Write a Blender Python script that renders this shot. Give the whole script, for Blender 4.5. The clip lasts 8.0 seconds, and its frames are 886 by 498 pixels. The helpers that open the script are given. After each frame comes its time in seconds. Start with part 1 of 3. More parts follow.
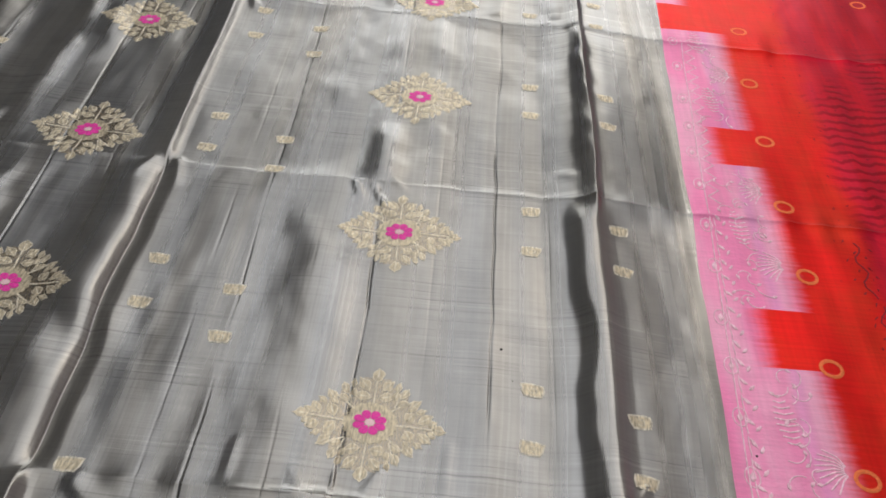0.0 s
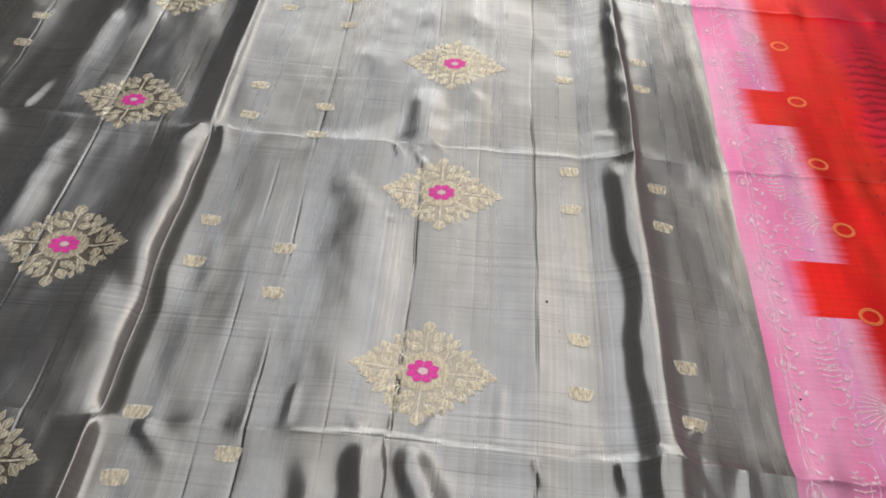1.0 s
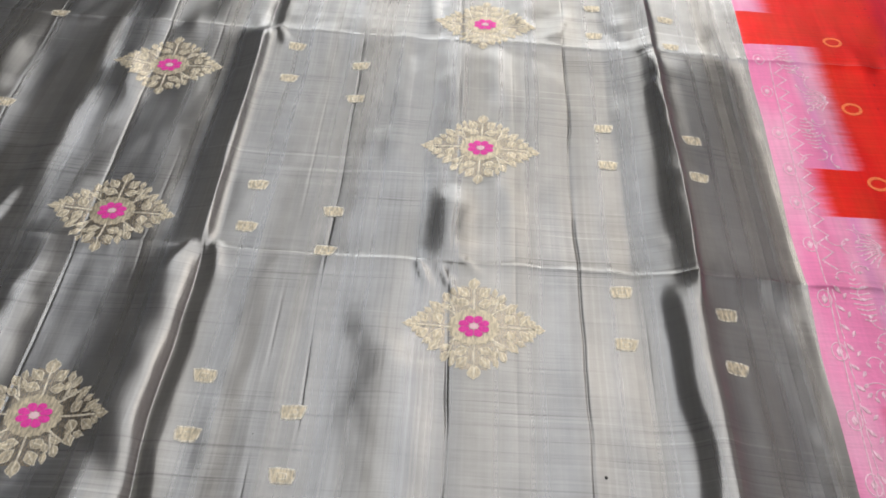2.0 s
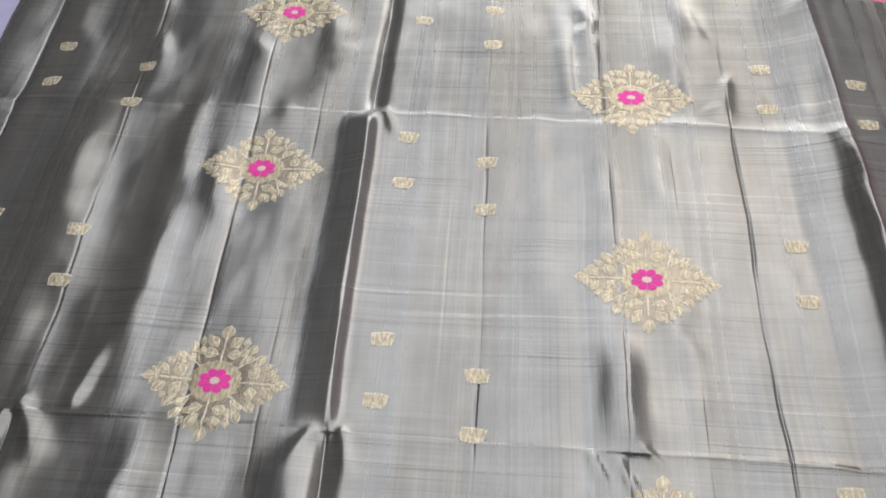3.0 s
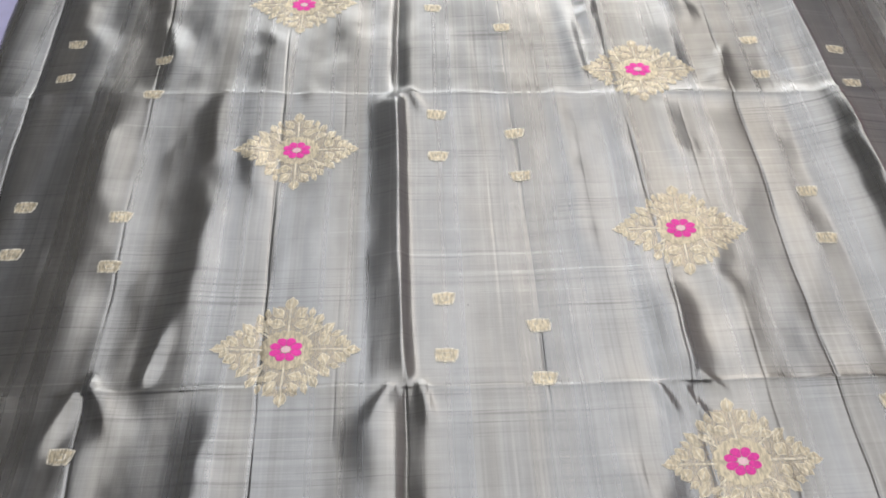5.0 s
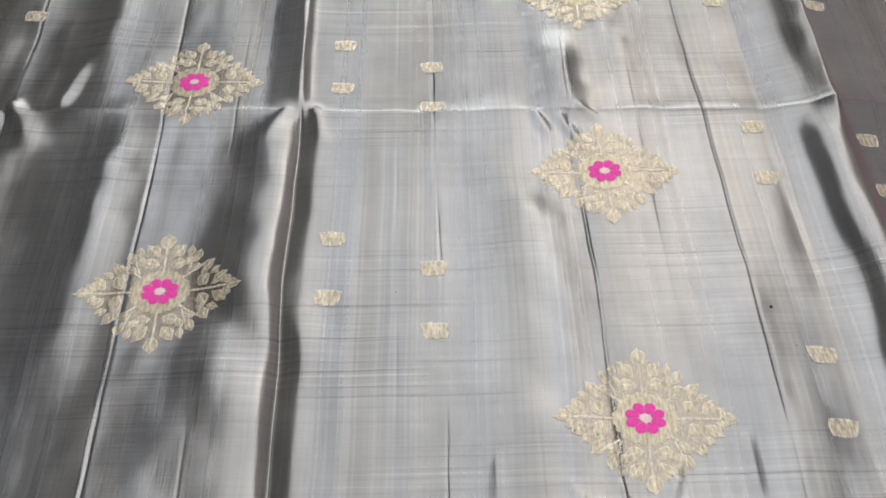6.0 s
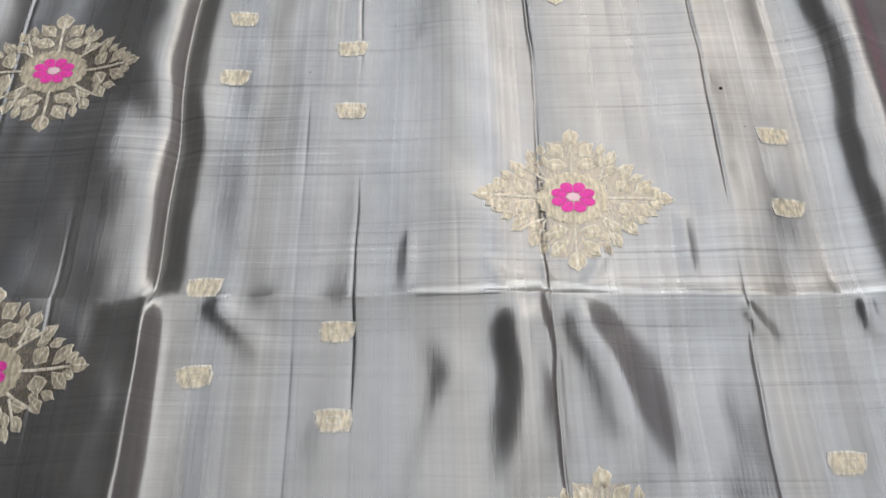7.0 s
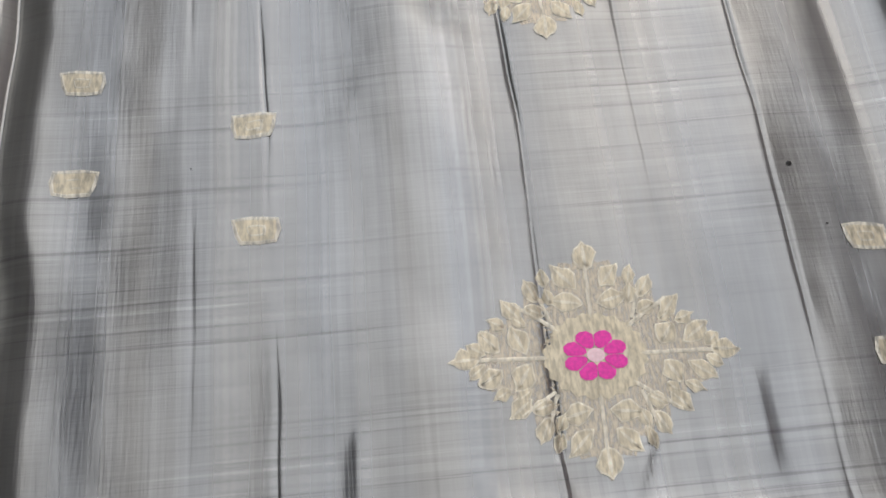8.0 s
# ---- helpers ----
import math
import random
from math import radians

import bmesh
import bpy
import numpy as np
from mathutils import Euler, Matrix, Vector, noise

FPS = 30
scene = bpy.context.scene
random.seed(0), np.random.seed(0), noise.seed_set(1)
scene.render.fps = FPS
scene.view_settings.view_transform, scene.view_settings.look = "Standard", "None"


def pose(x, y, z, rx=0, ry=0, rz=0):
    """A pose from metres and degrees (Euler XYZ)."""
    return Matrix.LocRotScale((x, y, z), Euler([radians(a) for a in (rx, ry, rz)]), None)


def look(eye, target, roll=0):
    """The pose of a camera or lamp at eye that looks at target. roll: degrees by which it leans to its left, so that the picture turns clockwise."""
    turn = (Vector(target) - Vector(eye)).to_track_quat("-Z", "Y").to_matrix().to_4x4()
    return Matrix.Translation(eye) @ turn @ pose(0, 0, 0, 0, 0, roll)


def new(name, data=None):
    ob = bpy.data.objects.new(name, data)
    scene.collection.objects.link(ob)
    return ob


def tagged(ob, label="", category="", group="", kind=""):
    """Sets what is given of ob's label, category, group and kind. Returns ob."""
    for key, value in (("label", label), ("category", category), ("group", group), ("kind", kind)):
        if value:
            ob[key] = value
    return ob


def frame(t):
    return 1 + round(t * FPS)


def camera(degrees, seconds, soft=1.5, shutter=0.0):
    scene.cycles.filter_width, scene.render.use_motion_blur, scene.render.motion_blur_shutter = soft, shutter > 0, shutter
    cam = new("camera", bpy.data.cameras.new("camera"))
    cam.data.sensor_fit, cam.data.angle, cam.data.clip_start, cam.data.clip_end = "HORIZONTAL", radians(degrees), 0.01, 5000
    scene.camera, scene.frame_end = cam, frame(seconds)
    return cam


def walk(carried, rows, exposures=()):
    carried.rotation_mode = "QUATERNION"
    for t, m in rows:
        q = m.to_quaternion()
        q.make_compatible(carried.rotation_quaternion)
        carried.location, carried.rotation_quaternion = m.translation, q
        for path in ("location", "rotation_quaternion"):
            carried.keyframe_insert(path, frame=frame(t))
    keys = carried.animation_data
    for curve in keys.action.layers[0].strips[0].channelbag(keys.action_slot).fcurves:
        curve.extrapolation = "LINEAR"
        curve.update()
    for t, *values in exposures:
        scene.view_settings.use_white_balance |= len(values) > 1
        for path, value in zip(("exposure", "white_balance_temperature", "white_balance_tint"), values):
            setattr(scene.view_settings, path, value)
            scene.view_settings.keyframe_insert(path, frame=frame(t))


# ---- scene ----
cam = camera(62.4, 8.0, soft=1.7)
PATH = [
    (0, (0.041, -0.234, 0.462), (0.032, 1.071, -1.053), 5.2),
    (0.5, (0.033, -0.251, 0.458), (0.008, 1.047, -1.064), 4.4),
    (1, (0.016, -0.265, 0.455), (-0.018, 1.017, -1.08), 3.5),
    (1.5, (0.008, -0.243, 0.462), (-0.034, 1.006, -1.099), 2.7),
    (1.7, (-0.002, -0.197, 0.467), (-0.028, 1.04, -1.104), 2.3),
    (2.8, (-0.072, 0.083, 0.46), (-0.229, 1.158, -1.219), -4.0),
    (3, (-0.106, 0.088, 0.469), (-0.265, 1.147, -1.22), -5.1),
    (3.5, (-0.191, 0.102, 0.495), (-0.295, 1.176, -1.189), -6.1),
    (4, (-0.209, 0.103, 0.495), (-0.209, 1.203, -1.175), -2.8),
    (4.2, (-0.21, 0.102, 0.49), (-0.178, 1.214, -1.172), -1.3),
    (5.3, (-0.179, -0.01, 0.452), (-0.142, 1.106, -1.207), 0.3),
    (5.5, (-0.159, -0.043, 0.438), (-0.129, 1.053, -1.236), 0.2),
    (6, (-0.117, -0.132, 0.41), (-0.104, 0.904, -1.301), -0.3),
    (6.5, (-0.088, -0.195, 0.384), (-0.09, 0.782, -1.361), -0.8),
    (7, (-0.068, -0.189, 0.338), (-0.072, 0.668, -1.469), -0.8),
    (7.5, (-0.067, -0.125, 0.281), (-0.024, 0.579, -1.591), 1.8),
    (8, (-0.07, -0.042, 0.26), (0.069, 0.59, -1.632), 7.5),
]
EXPOSURES = [(0, -0.24, 6850, 10), (1.0, -0.14, 6750, 10), (1.7, -0.05, 6700, 10), (3.0, 0.06, 6700, 10), (4.0, 0.03, 6600, 10), (5.5, 0.07, 6650, 10), (7.0, 0.05, 6450, 10), (8.0, -0.12, 6450, 10)]
walk(cam, [(t, look(eye, target, roll)) for t, eye, target, roll in PATH], EXPOSURES)

# ---- world and light ----
world = bpy.data.worlds.new("daylight")
scene.world = world
world.use_nodes = True
wn = world.node_tree.nodes
sky = wn.new("ShaderNodeTexSky")
sky.sky_type, sky.sun_disc = "NISHITA", False
sky.sun_elevation, sky.sun_rotation = radians(40), radians(30)
wn["Background"].inputs["Strength"].default_value = 0.12
world.node_tree.links.new(sky.outputs[0], wn["Background"].inputs["Color"])

# gap in the added ceiling, sized for the overhead lamp's reflection in the silk
OPEN_X0, OPEN_X1, OPEN_Y0, OPEN_Y1, ROOF_Z = -1.45, 2.1, -1.1, 3.2, 2.6
# the wide gap in the added north wall, cut for its lamp
NORTH_X0, NORTH_X1, NORTH_Z0, NORTH_Z1 = -1.55, 1.85, 0.7, 2.45


def area(name, m, sx, sy, watts, colour):
    data = bpy.data.lights.new(name, "AREA")
    data.shape, data.size, data.size_y, data.energy, data.color = "RECTANGLE", sx, sy, watts, colour
    ob = new(name, data)
    ob.matrix_world = m
    return ob


# unseen overhead lamp, added to give the silk its broad reflection
area("added_overhead_area", pose((OPEN_X0 + OPEN_X1) / 2, (OPEN_Y0 + OPEN_Y1) / 2, ROOF_Z + 0.1), OPEN_X1 - OPEN_X0, OPEN_Y1 - OPEN_Y0, 53, (1.0, 0.935, 0.845))
# unseen low lamp, added to brighten the cloth's far rows
area("added_north_area", pose((NORTH_X0 + NORTH_X1) / 2, 3.8, (NORTH_Z0 + NORTH_Z1) / 2, -90), NORTH_X1 - NORTH_X0, NORTH_Z1 - NORTH_Z0, 39.5, (1.0, 0.945, 0.865))


# ---- materials ----
class Nodes:
    """Short hand for building a node material."""

    def __init__(self, name):
        self.mat = bpy.data.materials.new(name)
        self.mat.use_nodes = True
        self.tree = self.mat.node_tree
        self.bsdf = self.tree.nodes["Principled BSDF"]

    def link(self, value, socket):
        if isinstance(value, bpy.types.NodeSocket):
            self.tree.links.new(value, socket)
        else:
            socket.default_value = value

    def math(self, op, a, b=0.0, c=0.0):
        n = self.tree.nodes.new("ShaderNodeMath")
        n.operation = op
        for k, v in enumerate((a, b, c)):
            self.link(v, n.inputs[k])
        return n.outputs[0]

    def coords(self, scale=(1, 1, 1)):
        t = self.tree.nodes.new("ShaderNodeTexCoord")
        m = self.tree.nodes.new("ShaderNodeMapping")
        m.inputs["Scale"].default_value = scale
        self.tree.links.new(t.outputs["Object"], m.inputs["Vector"])
        return m.outputs[0]

    def xyz(self):
        s = self.tree.nodes.new("ShaderNodeSeparateXYZ")
        self.tree.links.new(self.coords(), s.inputs[0])
        return s.outputs[0], s.outputs[1], s.outputs[2]

    def noise(self, scale, detail=3.0, rough=0.5, size=1.0):
        n = self.tree.nodes.new("ShaderNodeTexNoise")
        self.tree.links.new(self.coords(scale), n.inputs["Vector"])
        n.inputs["Scale"].default_value, n.inputs["Detail"].default_value, n.inputs["Roughness"].default_value = size, detail, rough
        return n.outputs["Fac"]

    def span(self, value, a, b, lo=0.0, hi=1.0, smooth=True):
        n = self.tree.nodes.new("ShaderNodeMapRange")
        n.interpolation_type = "SMOOTHSTEP" if smooth else "LINEAR"
        for k, v in enumerate((value, a, b, lo, hi)):
            self.link(v, n.inputs[k])
        return n.outputs[0]

    def mix(self, fac, a, b, blend="MIX"):
        n = self.tree.nodes.new("ShaderNodeMix")
        n.data_type, n.blend_type = "RGBA", blend
        self.link(fac, n.inputs[0])
        self.link(a if isinstance(a, bpy.types.NodeSocket) else (*a, 1), n.inputs[6])
        self.link(b if isinstance(b, bpy.types.NodeSocket) else (*b, 1), n.inputs[7])
        return n.outputs[2]

    def scale(self, colour, value):
        n = self.tree.nodes.new("ShaderNodeVectorMath")
        n.operation = "SCALE"
        self.link(colour, n.inputs[0])
        self.link(value, n.inputs["Scale"])
        return n.outputs[0]

    def bump(self, value, strength, distance):
        n = self.tree.nodes.new("ShaderNodeBump")
        n.inputs["Strength"].default_value, n.inputs["Distance"].default_value = strength, distance
        self.link(value, n.inputs["Height"])
        self.tree.links.new(n.outputs[0], self.bsdf.inputs["Normal"])

    def set(self, **values):
        for key, value in values.items():
            socket = self.bsdf.inputs[key.replace("_", " ")]
            if isinstance(value, tuple):
                value = (*value, 1)
            self.link(value, socket)
        return self.mat


def silk(name, base, metallic, roughness):
    """Satin of uneven hand-reeled threads: crisp warp bands crossed by weft lines."""
    n = Nodes(name)
    x, y, z = n.xyz()
    xw = n.math("ADD", x, n.math("MULTIPLY", n.noise((2, 5, 1), 2), 0.012))
    yw = n.math("ADD", y, n.math("MULTIPLY", n.noise((7, 3, 1), 2), 0.010))

    def yarn(place, per_metre, seed, amount, patch=None):
        w = n.tree.nodes.new("ShaderNodeTexWhiteNoise")
        w.noise_dimensions = "1D"
        n.link(n.math("FLOOR", n.math("ADD", n.math("MULTIPLY", place, per_metre), seed)), w.inputs["W"])
        v = n.math("MULTIPLY", n.math("SUBTRACT", w.outputs["Value"], 0.5), amount)
        return n.math("MULTIPLY", v, patch) if patch else v

    long_patch = n.span(n.noise((14, 3, 1), 2, 0.5), 0.36, 0.64, 0.25, 1.0)
    cross_patch = n.span(n.noise((4, 12, 1), 2, 0.5), 0.40, 0.62, 0.15, 1.0)
    terms = [yarn(xw, 620, 3, 0.12, long_patch), yarn(xw, 190, 11, 0.11, long_patch), yarn(xw, 57, 5, 0.10),
             yarn(yw, 700, 23, 0.12, cross_patch), yarn(yw, 130, 29, 0.08, cross_patch)]
    v = 1.0
    for term in terms:
        v = n.math("ADD", v, term)
    slub = n.noise((4, 420, 1), 4, 0.65)
    v = n.math("SUBTRACT", v, n.math("MULTIPLY", n.span(slub, 0.54, 0.66, 0.0, 0.28), cross_patch))
    pale = n.span(n.noise((2.5, 230, 1), 3, 0.6), 0.60, 0.70, 0.0, 0.26)
    v = n.math("ADD", v, n.math("MULTIPLY", pale, n.span(n.noise((3, 11, 1), 2, 0.5), 0.42, 0.6)))
    v = n.math("MULTIPLY", v, n.span(n.noise((9, 6, 1), 3, 0.5), 0.3, 0.7, 0.94, 1.06))
    v = n.math("MULTIPLY", v, n.span(n.noise((38, 30, 1), 3, 0.6), 0.3, 0.7, 0.95, 1.05))
    cool = n.math("ADD", n.span(n.noise((26, 1.2, 1), 2, 0.5), 0.35, 0.65), yarn(xw, 90, 41, 0.4))
    tint = n.mix(cool, (base[0] * 0.995, base[1], base[2] * 0.985), (base[0] * 0.955, base[1] * 1.0, base[2] * 1.05))
    weave = n.math("MULTIPLY", n.math("ADD", n.noise((900, 60, 1), 2, 0.5), n.noise((60, 900, 1), 2, 0.5)), 0.00007)
    crumple = n.math("MULTIPLY", n.noise((42, 30, 1), 1, 0.4), 0.0006)
    n.bump(n.math("ADD", weave, crumple), 1.0, 1.0)
    return n.set(Base_Color=n.scale(tint, v), Metallic=metallic,
                 Roughness=n.math("ADD", roughness, yarn(xw, 240, 7, 0.05)))


def zari(name, base, metallic=0.45, roughness=0.42, cover=(1.0, 1.0)):
    """Metal thread; cover: how densely it hides the silk below."""
    n = Nodes(name)
    thread = n.noise((700, 220, 1), 3, 0.6)
    v = n.math("MULTIPLY", n.span(thread, 0.3, 0.7, 0.86, 1.12), n.span(n.noise((160, 160, 1), 2), 0.3, 0.7, 0.90, 1.08))
    n.bump(thread, 0.2, 0.0003)
    return n.set(Base_Color=n.scale(n.mix(0.0, base, base), v), Metallic=metallic, Roughness=roughness,
                 Alpha=n.span(n.noise((520, 160, 1), 3, 0.6), 0.36, 0.60, *cover))


def zari_ground():
    """Loose gold threads through which the silk shows."""
    n = Nodes("zari_ground")
    thread = n.noise((1000, 260, 1), 3, 0.6)
    return n.set(Base_Color=n.scale(n.mix(0.0, (0.62, 0.54, 0.41), (0.5, 0.4, 0.3)), n.span(thread, 0.3, 0.7, 0.88, 1.10)),
                 Metallic=0.9, Roughness=0.31, Alpha=n.span(thread, 0.38, 0.62, 0.30, 0.70))


def border_dye():
    n = Nodes("border_dye")
    x, y, z = n.xyz()
    rag = n.noise((30, 260, 1), 3, 0.6)
    p = n.math("FRACT", n.math("DIVIDE", n.math("ADD", y, 1.055), 0.2265))
    block = n.math("LESS_THAN", p, 0.245)
    top = n.math("GREATER_THAN", y, 0.53)
    thr = n.math("ADD", n.math("SUBTRACT", 0.331, n.math("MULTIPLY", block, 0.038)), n.math("MULTIPLY", top, -0.035))
    edge = n.math("ADD", n.math("SUBTRACT", x, thr), n.math("MULTIPLY", n.math("SUBTRACT", rag, 0.5), 0.014))
    red = n.span(edge, -0.013, 0.011)
    pink = n.mix(n.span(n.noise((26, 7, 1), 3), 0.35, 0.65), (0.88, 0.27, 0.51), (0.88, 0.42, 0.61))
    lilac = n.span(n.math("ABSOLUTE", n.math("SUBTRACT", x, n.math("ADD", 0.300, n.math("MULTIPLY", n.noise((1, 9, 1)), 0.02)))), 0.0, 0.009, 0.4, 0.0)
    pink = n.mix(lilac, pink, (0.80, 0.30, 0.66))
    reds = n.mix(n.span(n.noise((22, 14, 1), 4, 0.6), 0.35, 0.7), (0.80, 0.018, 0.016), (0.72, 0.036, 0.018))
    crim = n.mix(n.span(n.noise((40, 5, 1), 3, 0.6), 0.35, 0.65), (0.72, 0.013, 0.034), (0.62, 0.014, 0.045))
    right = n.span(n.math("ADD", x, n.math("MULTIPLY", n.noise((9, 25, 1), 2), 0.04)), 0.415, 0.440)
    reds = n.mix(right, reds, crim)
    wob = n.math("MULTIPLY", n.noise((22, 6, 1), 3), 0.05)
    wave = n.math("SINE", n.math("MULTIPLY", n.math("ADD", y, wob), 560))
    stripe = n.math("MULTIPLY", n.span(wave, 0.0, 0.9), n.math("MULTIPLY", n.math("MULTIPLY", right, n.math("MULTIPLY", n.span(y, 0.20, 0.26), n.span(y, 0.48, 0.54, 1.0, 0.0))), n.span(n.noise((26, 5, 1), 2), 0.36, 0.5)))
    reds = n.mix(n.math("MULTIPLY", stripe, 0.62), reds, (0.22, 0.004, 0.012))
    specks = n.math("MULTIPLY", n.span(n.noise((170, 150, 1), 2), 0.66, 0.72), n.span(x, 0.35, 0.40))
    reds = n.mix(n.math("MULTIPLY", specks, 0.6), reds, (0.22, 0.01, 0.03))
    colour = n.mix(red, pink, reds)
    v = n.math("MULTIPLY", n.span(n.noise((12, 420, 1), 3, 0.6), 0.35, 0.65, 0.95, 1.04), n.span(n.noise((300, 10, 1), 2), 0.3, 0.7, 0.96, 1.03))
    n.bump(n.math("ADD", n.noise((240, 420, 1), 2, 0.5), n.math("MULTIPLY", stripe, 0.8)), 0.25, 0.0008)
    return n.set(Base_Color=n.scale(colour, v), Metallic=n.span(red, 0.0, 1.0, 0.5, 0.8), Roughness=0.42, Specular_IOR_Level=0.25)


def plain(name, base, roughness=0.6, metallic=0.0, grain=60.0, depth=0.0005, vary=0.08):
    n = Nodes(name)
    g = n.noise((grain, grain, grain), 4, 0.6)
    big = n.noise((1.7, 1.3, 1.5), 3, 0.5)
    v = n.math("MULTIPLY", n.span(g, 0.3, 0.7, 1 - vary, 1 + vary), n.span(big, 0.3, 0.7, 1 - vary, 1 + vary))
    n.bump(g, 0.2, depth)
    return n.set(Base_Color=n.scale(n.mix(0.0, base, base), v), Roughness=roughness, Metallic=metallic)


M_SILK = silk("grey_silk", (0.362, 0.358, 0.345), 0.90, 0.29)
M_UNDER = silk("pale_silk_reverse", (0.88, 0.85, 0.72), 0.1, 0.5)
M_BORDER = border_dye()
M_ZARI = zari("gold_zari", (0.78, 0.70, 0.52), 0.5, 0.42, (0.55, 0.94))
M_ZARI_FIELD = zari_ground()
M_CREAM = zari("cream_zari", (0.93, 0.87, 0.71), 0.25, 0.42, (0.60, 1.0))
M_BUTTI = zari("pale_gold_zari", (0.96, 0.91, 0.77), 0.2, 0.44, (0.42, 0.88))
M_PINK = plain("magenta_thread", (0.92, 0.07, 0.46), 0.5, 0.35, 700, 0.0003, 0.14)
M_PALE_PINK = plain("pale_pink_thread", (1.0, 0.72, 0.76), 0.5, 0.35, 700, 0.0003, 0.1)
M_ORANGE = plain("orange_thread", (1.0, 0.23, 0.07), 0.5, 0.4, 500, 0.0003, 0.12)
M_SILVER_PINK = zari("pink_zari", (1.0, 0.66, 0.78), 0.5, 0.42, (0.75, 1.0))
M_MAROON = plain("maroon_thread", (0.30, 0.006, 0.020), 0.55, 0.3, 500, 0.0003, 0.12)
M_SPOT = plain("dark_stain", (0.02, 0.018, 0.016), 0.7)
M_FLOOR = plain("lavender_floor", (0.50, 0.50, 0.75), 0.5, 0.0, 35, 0.0004, 0.05)
# unseen wall kept dark so that tilted folds reflect dark
M_WALL = plain("unseen_dark_wall", (0.17, 0.17, 0.16), 0.8)
# paler and warm so that the strip by the border reflects brown
M_WALL_BOUNCE = plain("added_warm_bounce", (0.52, 0.46, 0.44), 0.8)
# unseen ceiling, dark for the same reflections
M_CEIL = plain("unseen_dark_ceiling", (0.24, 0.24, 0.23), 0.8)

# ---- the relief of the cloth ----
rng = np.random.default_rng(7)
TABLE = rng.random((256, 256))


def vnoise(x, y, seed=0):
    """Smooth value noise between -1 and 1 on arrays."""
    x, y = np.asarray(x, float) + 17.3 * seed, np.asarray(y, float) + 9.1 * seed
    i, j = np.floor(x).astype(int), np.floor(y).astype(int)
    u, v = x - i, y - j
    u, v = u * u * (3 - 2 * u), v * v * (3 - 2 * v)
    g = lambda a, b: TABLE[a % 256, b % 256]
    return 2 * ((g(i, j) * (1 - u) + g(i + 1, j) * u) * (1 - v) + (g(i, j + 1) * (1 - u) + g(i + 1, j + 1) * u) * v) - 1


def soft(t):
    t = np.clip(t, 0, 1)
    return t * t * (3 - 2 * t)


def left_edge(y):
    return -0.611 + 0.054 * (0.726 - y) + 0.0015 * vnoise(0, y * 14, 3)


def top_edge(x):
    return 0.696 - 0.062 * x + 0.003 * np.sin(x * 16 + 0.5) + 0.0015 * vnoise(x * 25, 0, 5)


def border_line(y):
    return 0.2495 + 0.026 * y + 0.001 * vnoise(0.5, y * 16, 4)


# lengthwise creases: place at y = 0, lean, side of the tent it makes, depth of the pressed line
CREASES = [(-0.527, -0.044, 1, 0.5), (-0.425, -0.026, -1, 0.4), (-0.314, -0.018, 1, 0.9), (-0.214, -0.012, 0, 0.7), (-0.115, -0.012, 1, 0.55),
           (-0.0165, -0.010, -1, 1.0), (0.080, 0.0, 1, 0.9), (0.170, -0.012, 0, 0.4)]
FOLDS = [-0.0560, 0.2340, 0.511]


def crease_x(k, y):
    a, lean = CREASES[k][:2]
    return a + lean * y + 0.0022 * vnoise(3 * k, y * 9, 11) + 0.0008 * vnoise(3 * k, y * 40, 12)


# faint lines pressed between the creases
LINES = [(-0.262, 0.4), (-0.143, 0.4), (-0.0625, 0.3), (0.033, 0.4), (0.128, 0.4)]


def line_x(k, y):
    return LINES[k][0] - 0.010 * y + 0.0010 * vnoise(2 * k, y * 20, 15)


def fold_y(k, x):
    dip = (0.002, 0.008, 0.010)[k] * np.exp(-(((x - 0.170) / 0.045) ** 2)) + (0.0, 0.0, 0.001)[k] * soft((x - 0.22) / 0.06)
    return FOLDS[k] - dip + (-0.018, -0.012, -0.028)[k] * (x + 0.02) * (0.2, 0.8, 1.0)[k] + 0.0012 * vnoise(x * 12, 5 * k, 13) + 0.0006 * vnoise(x * 50, 5 * k, 14)


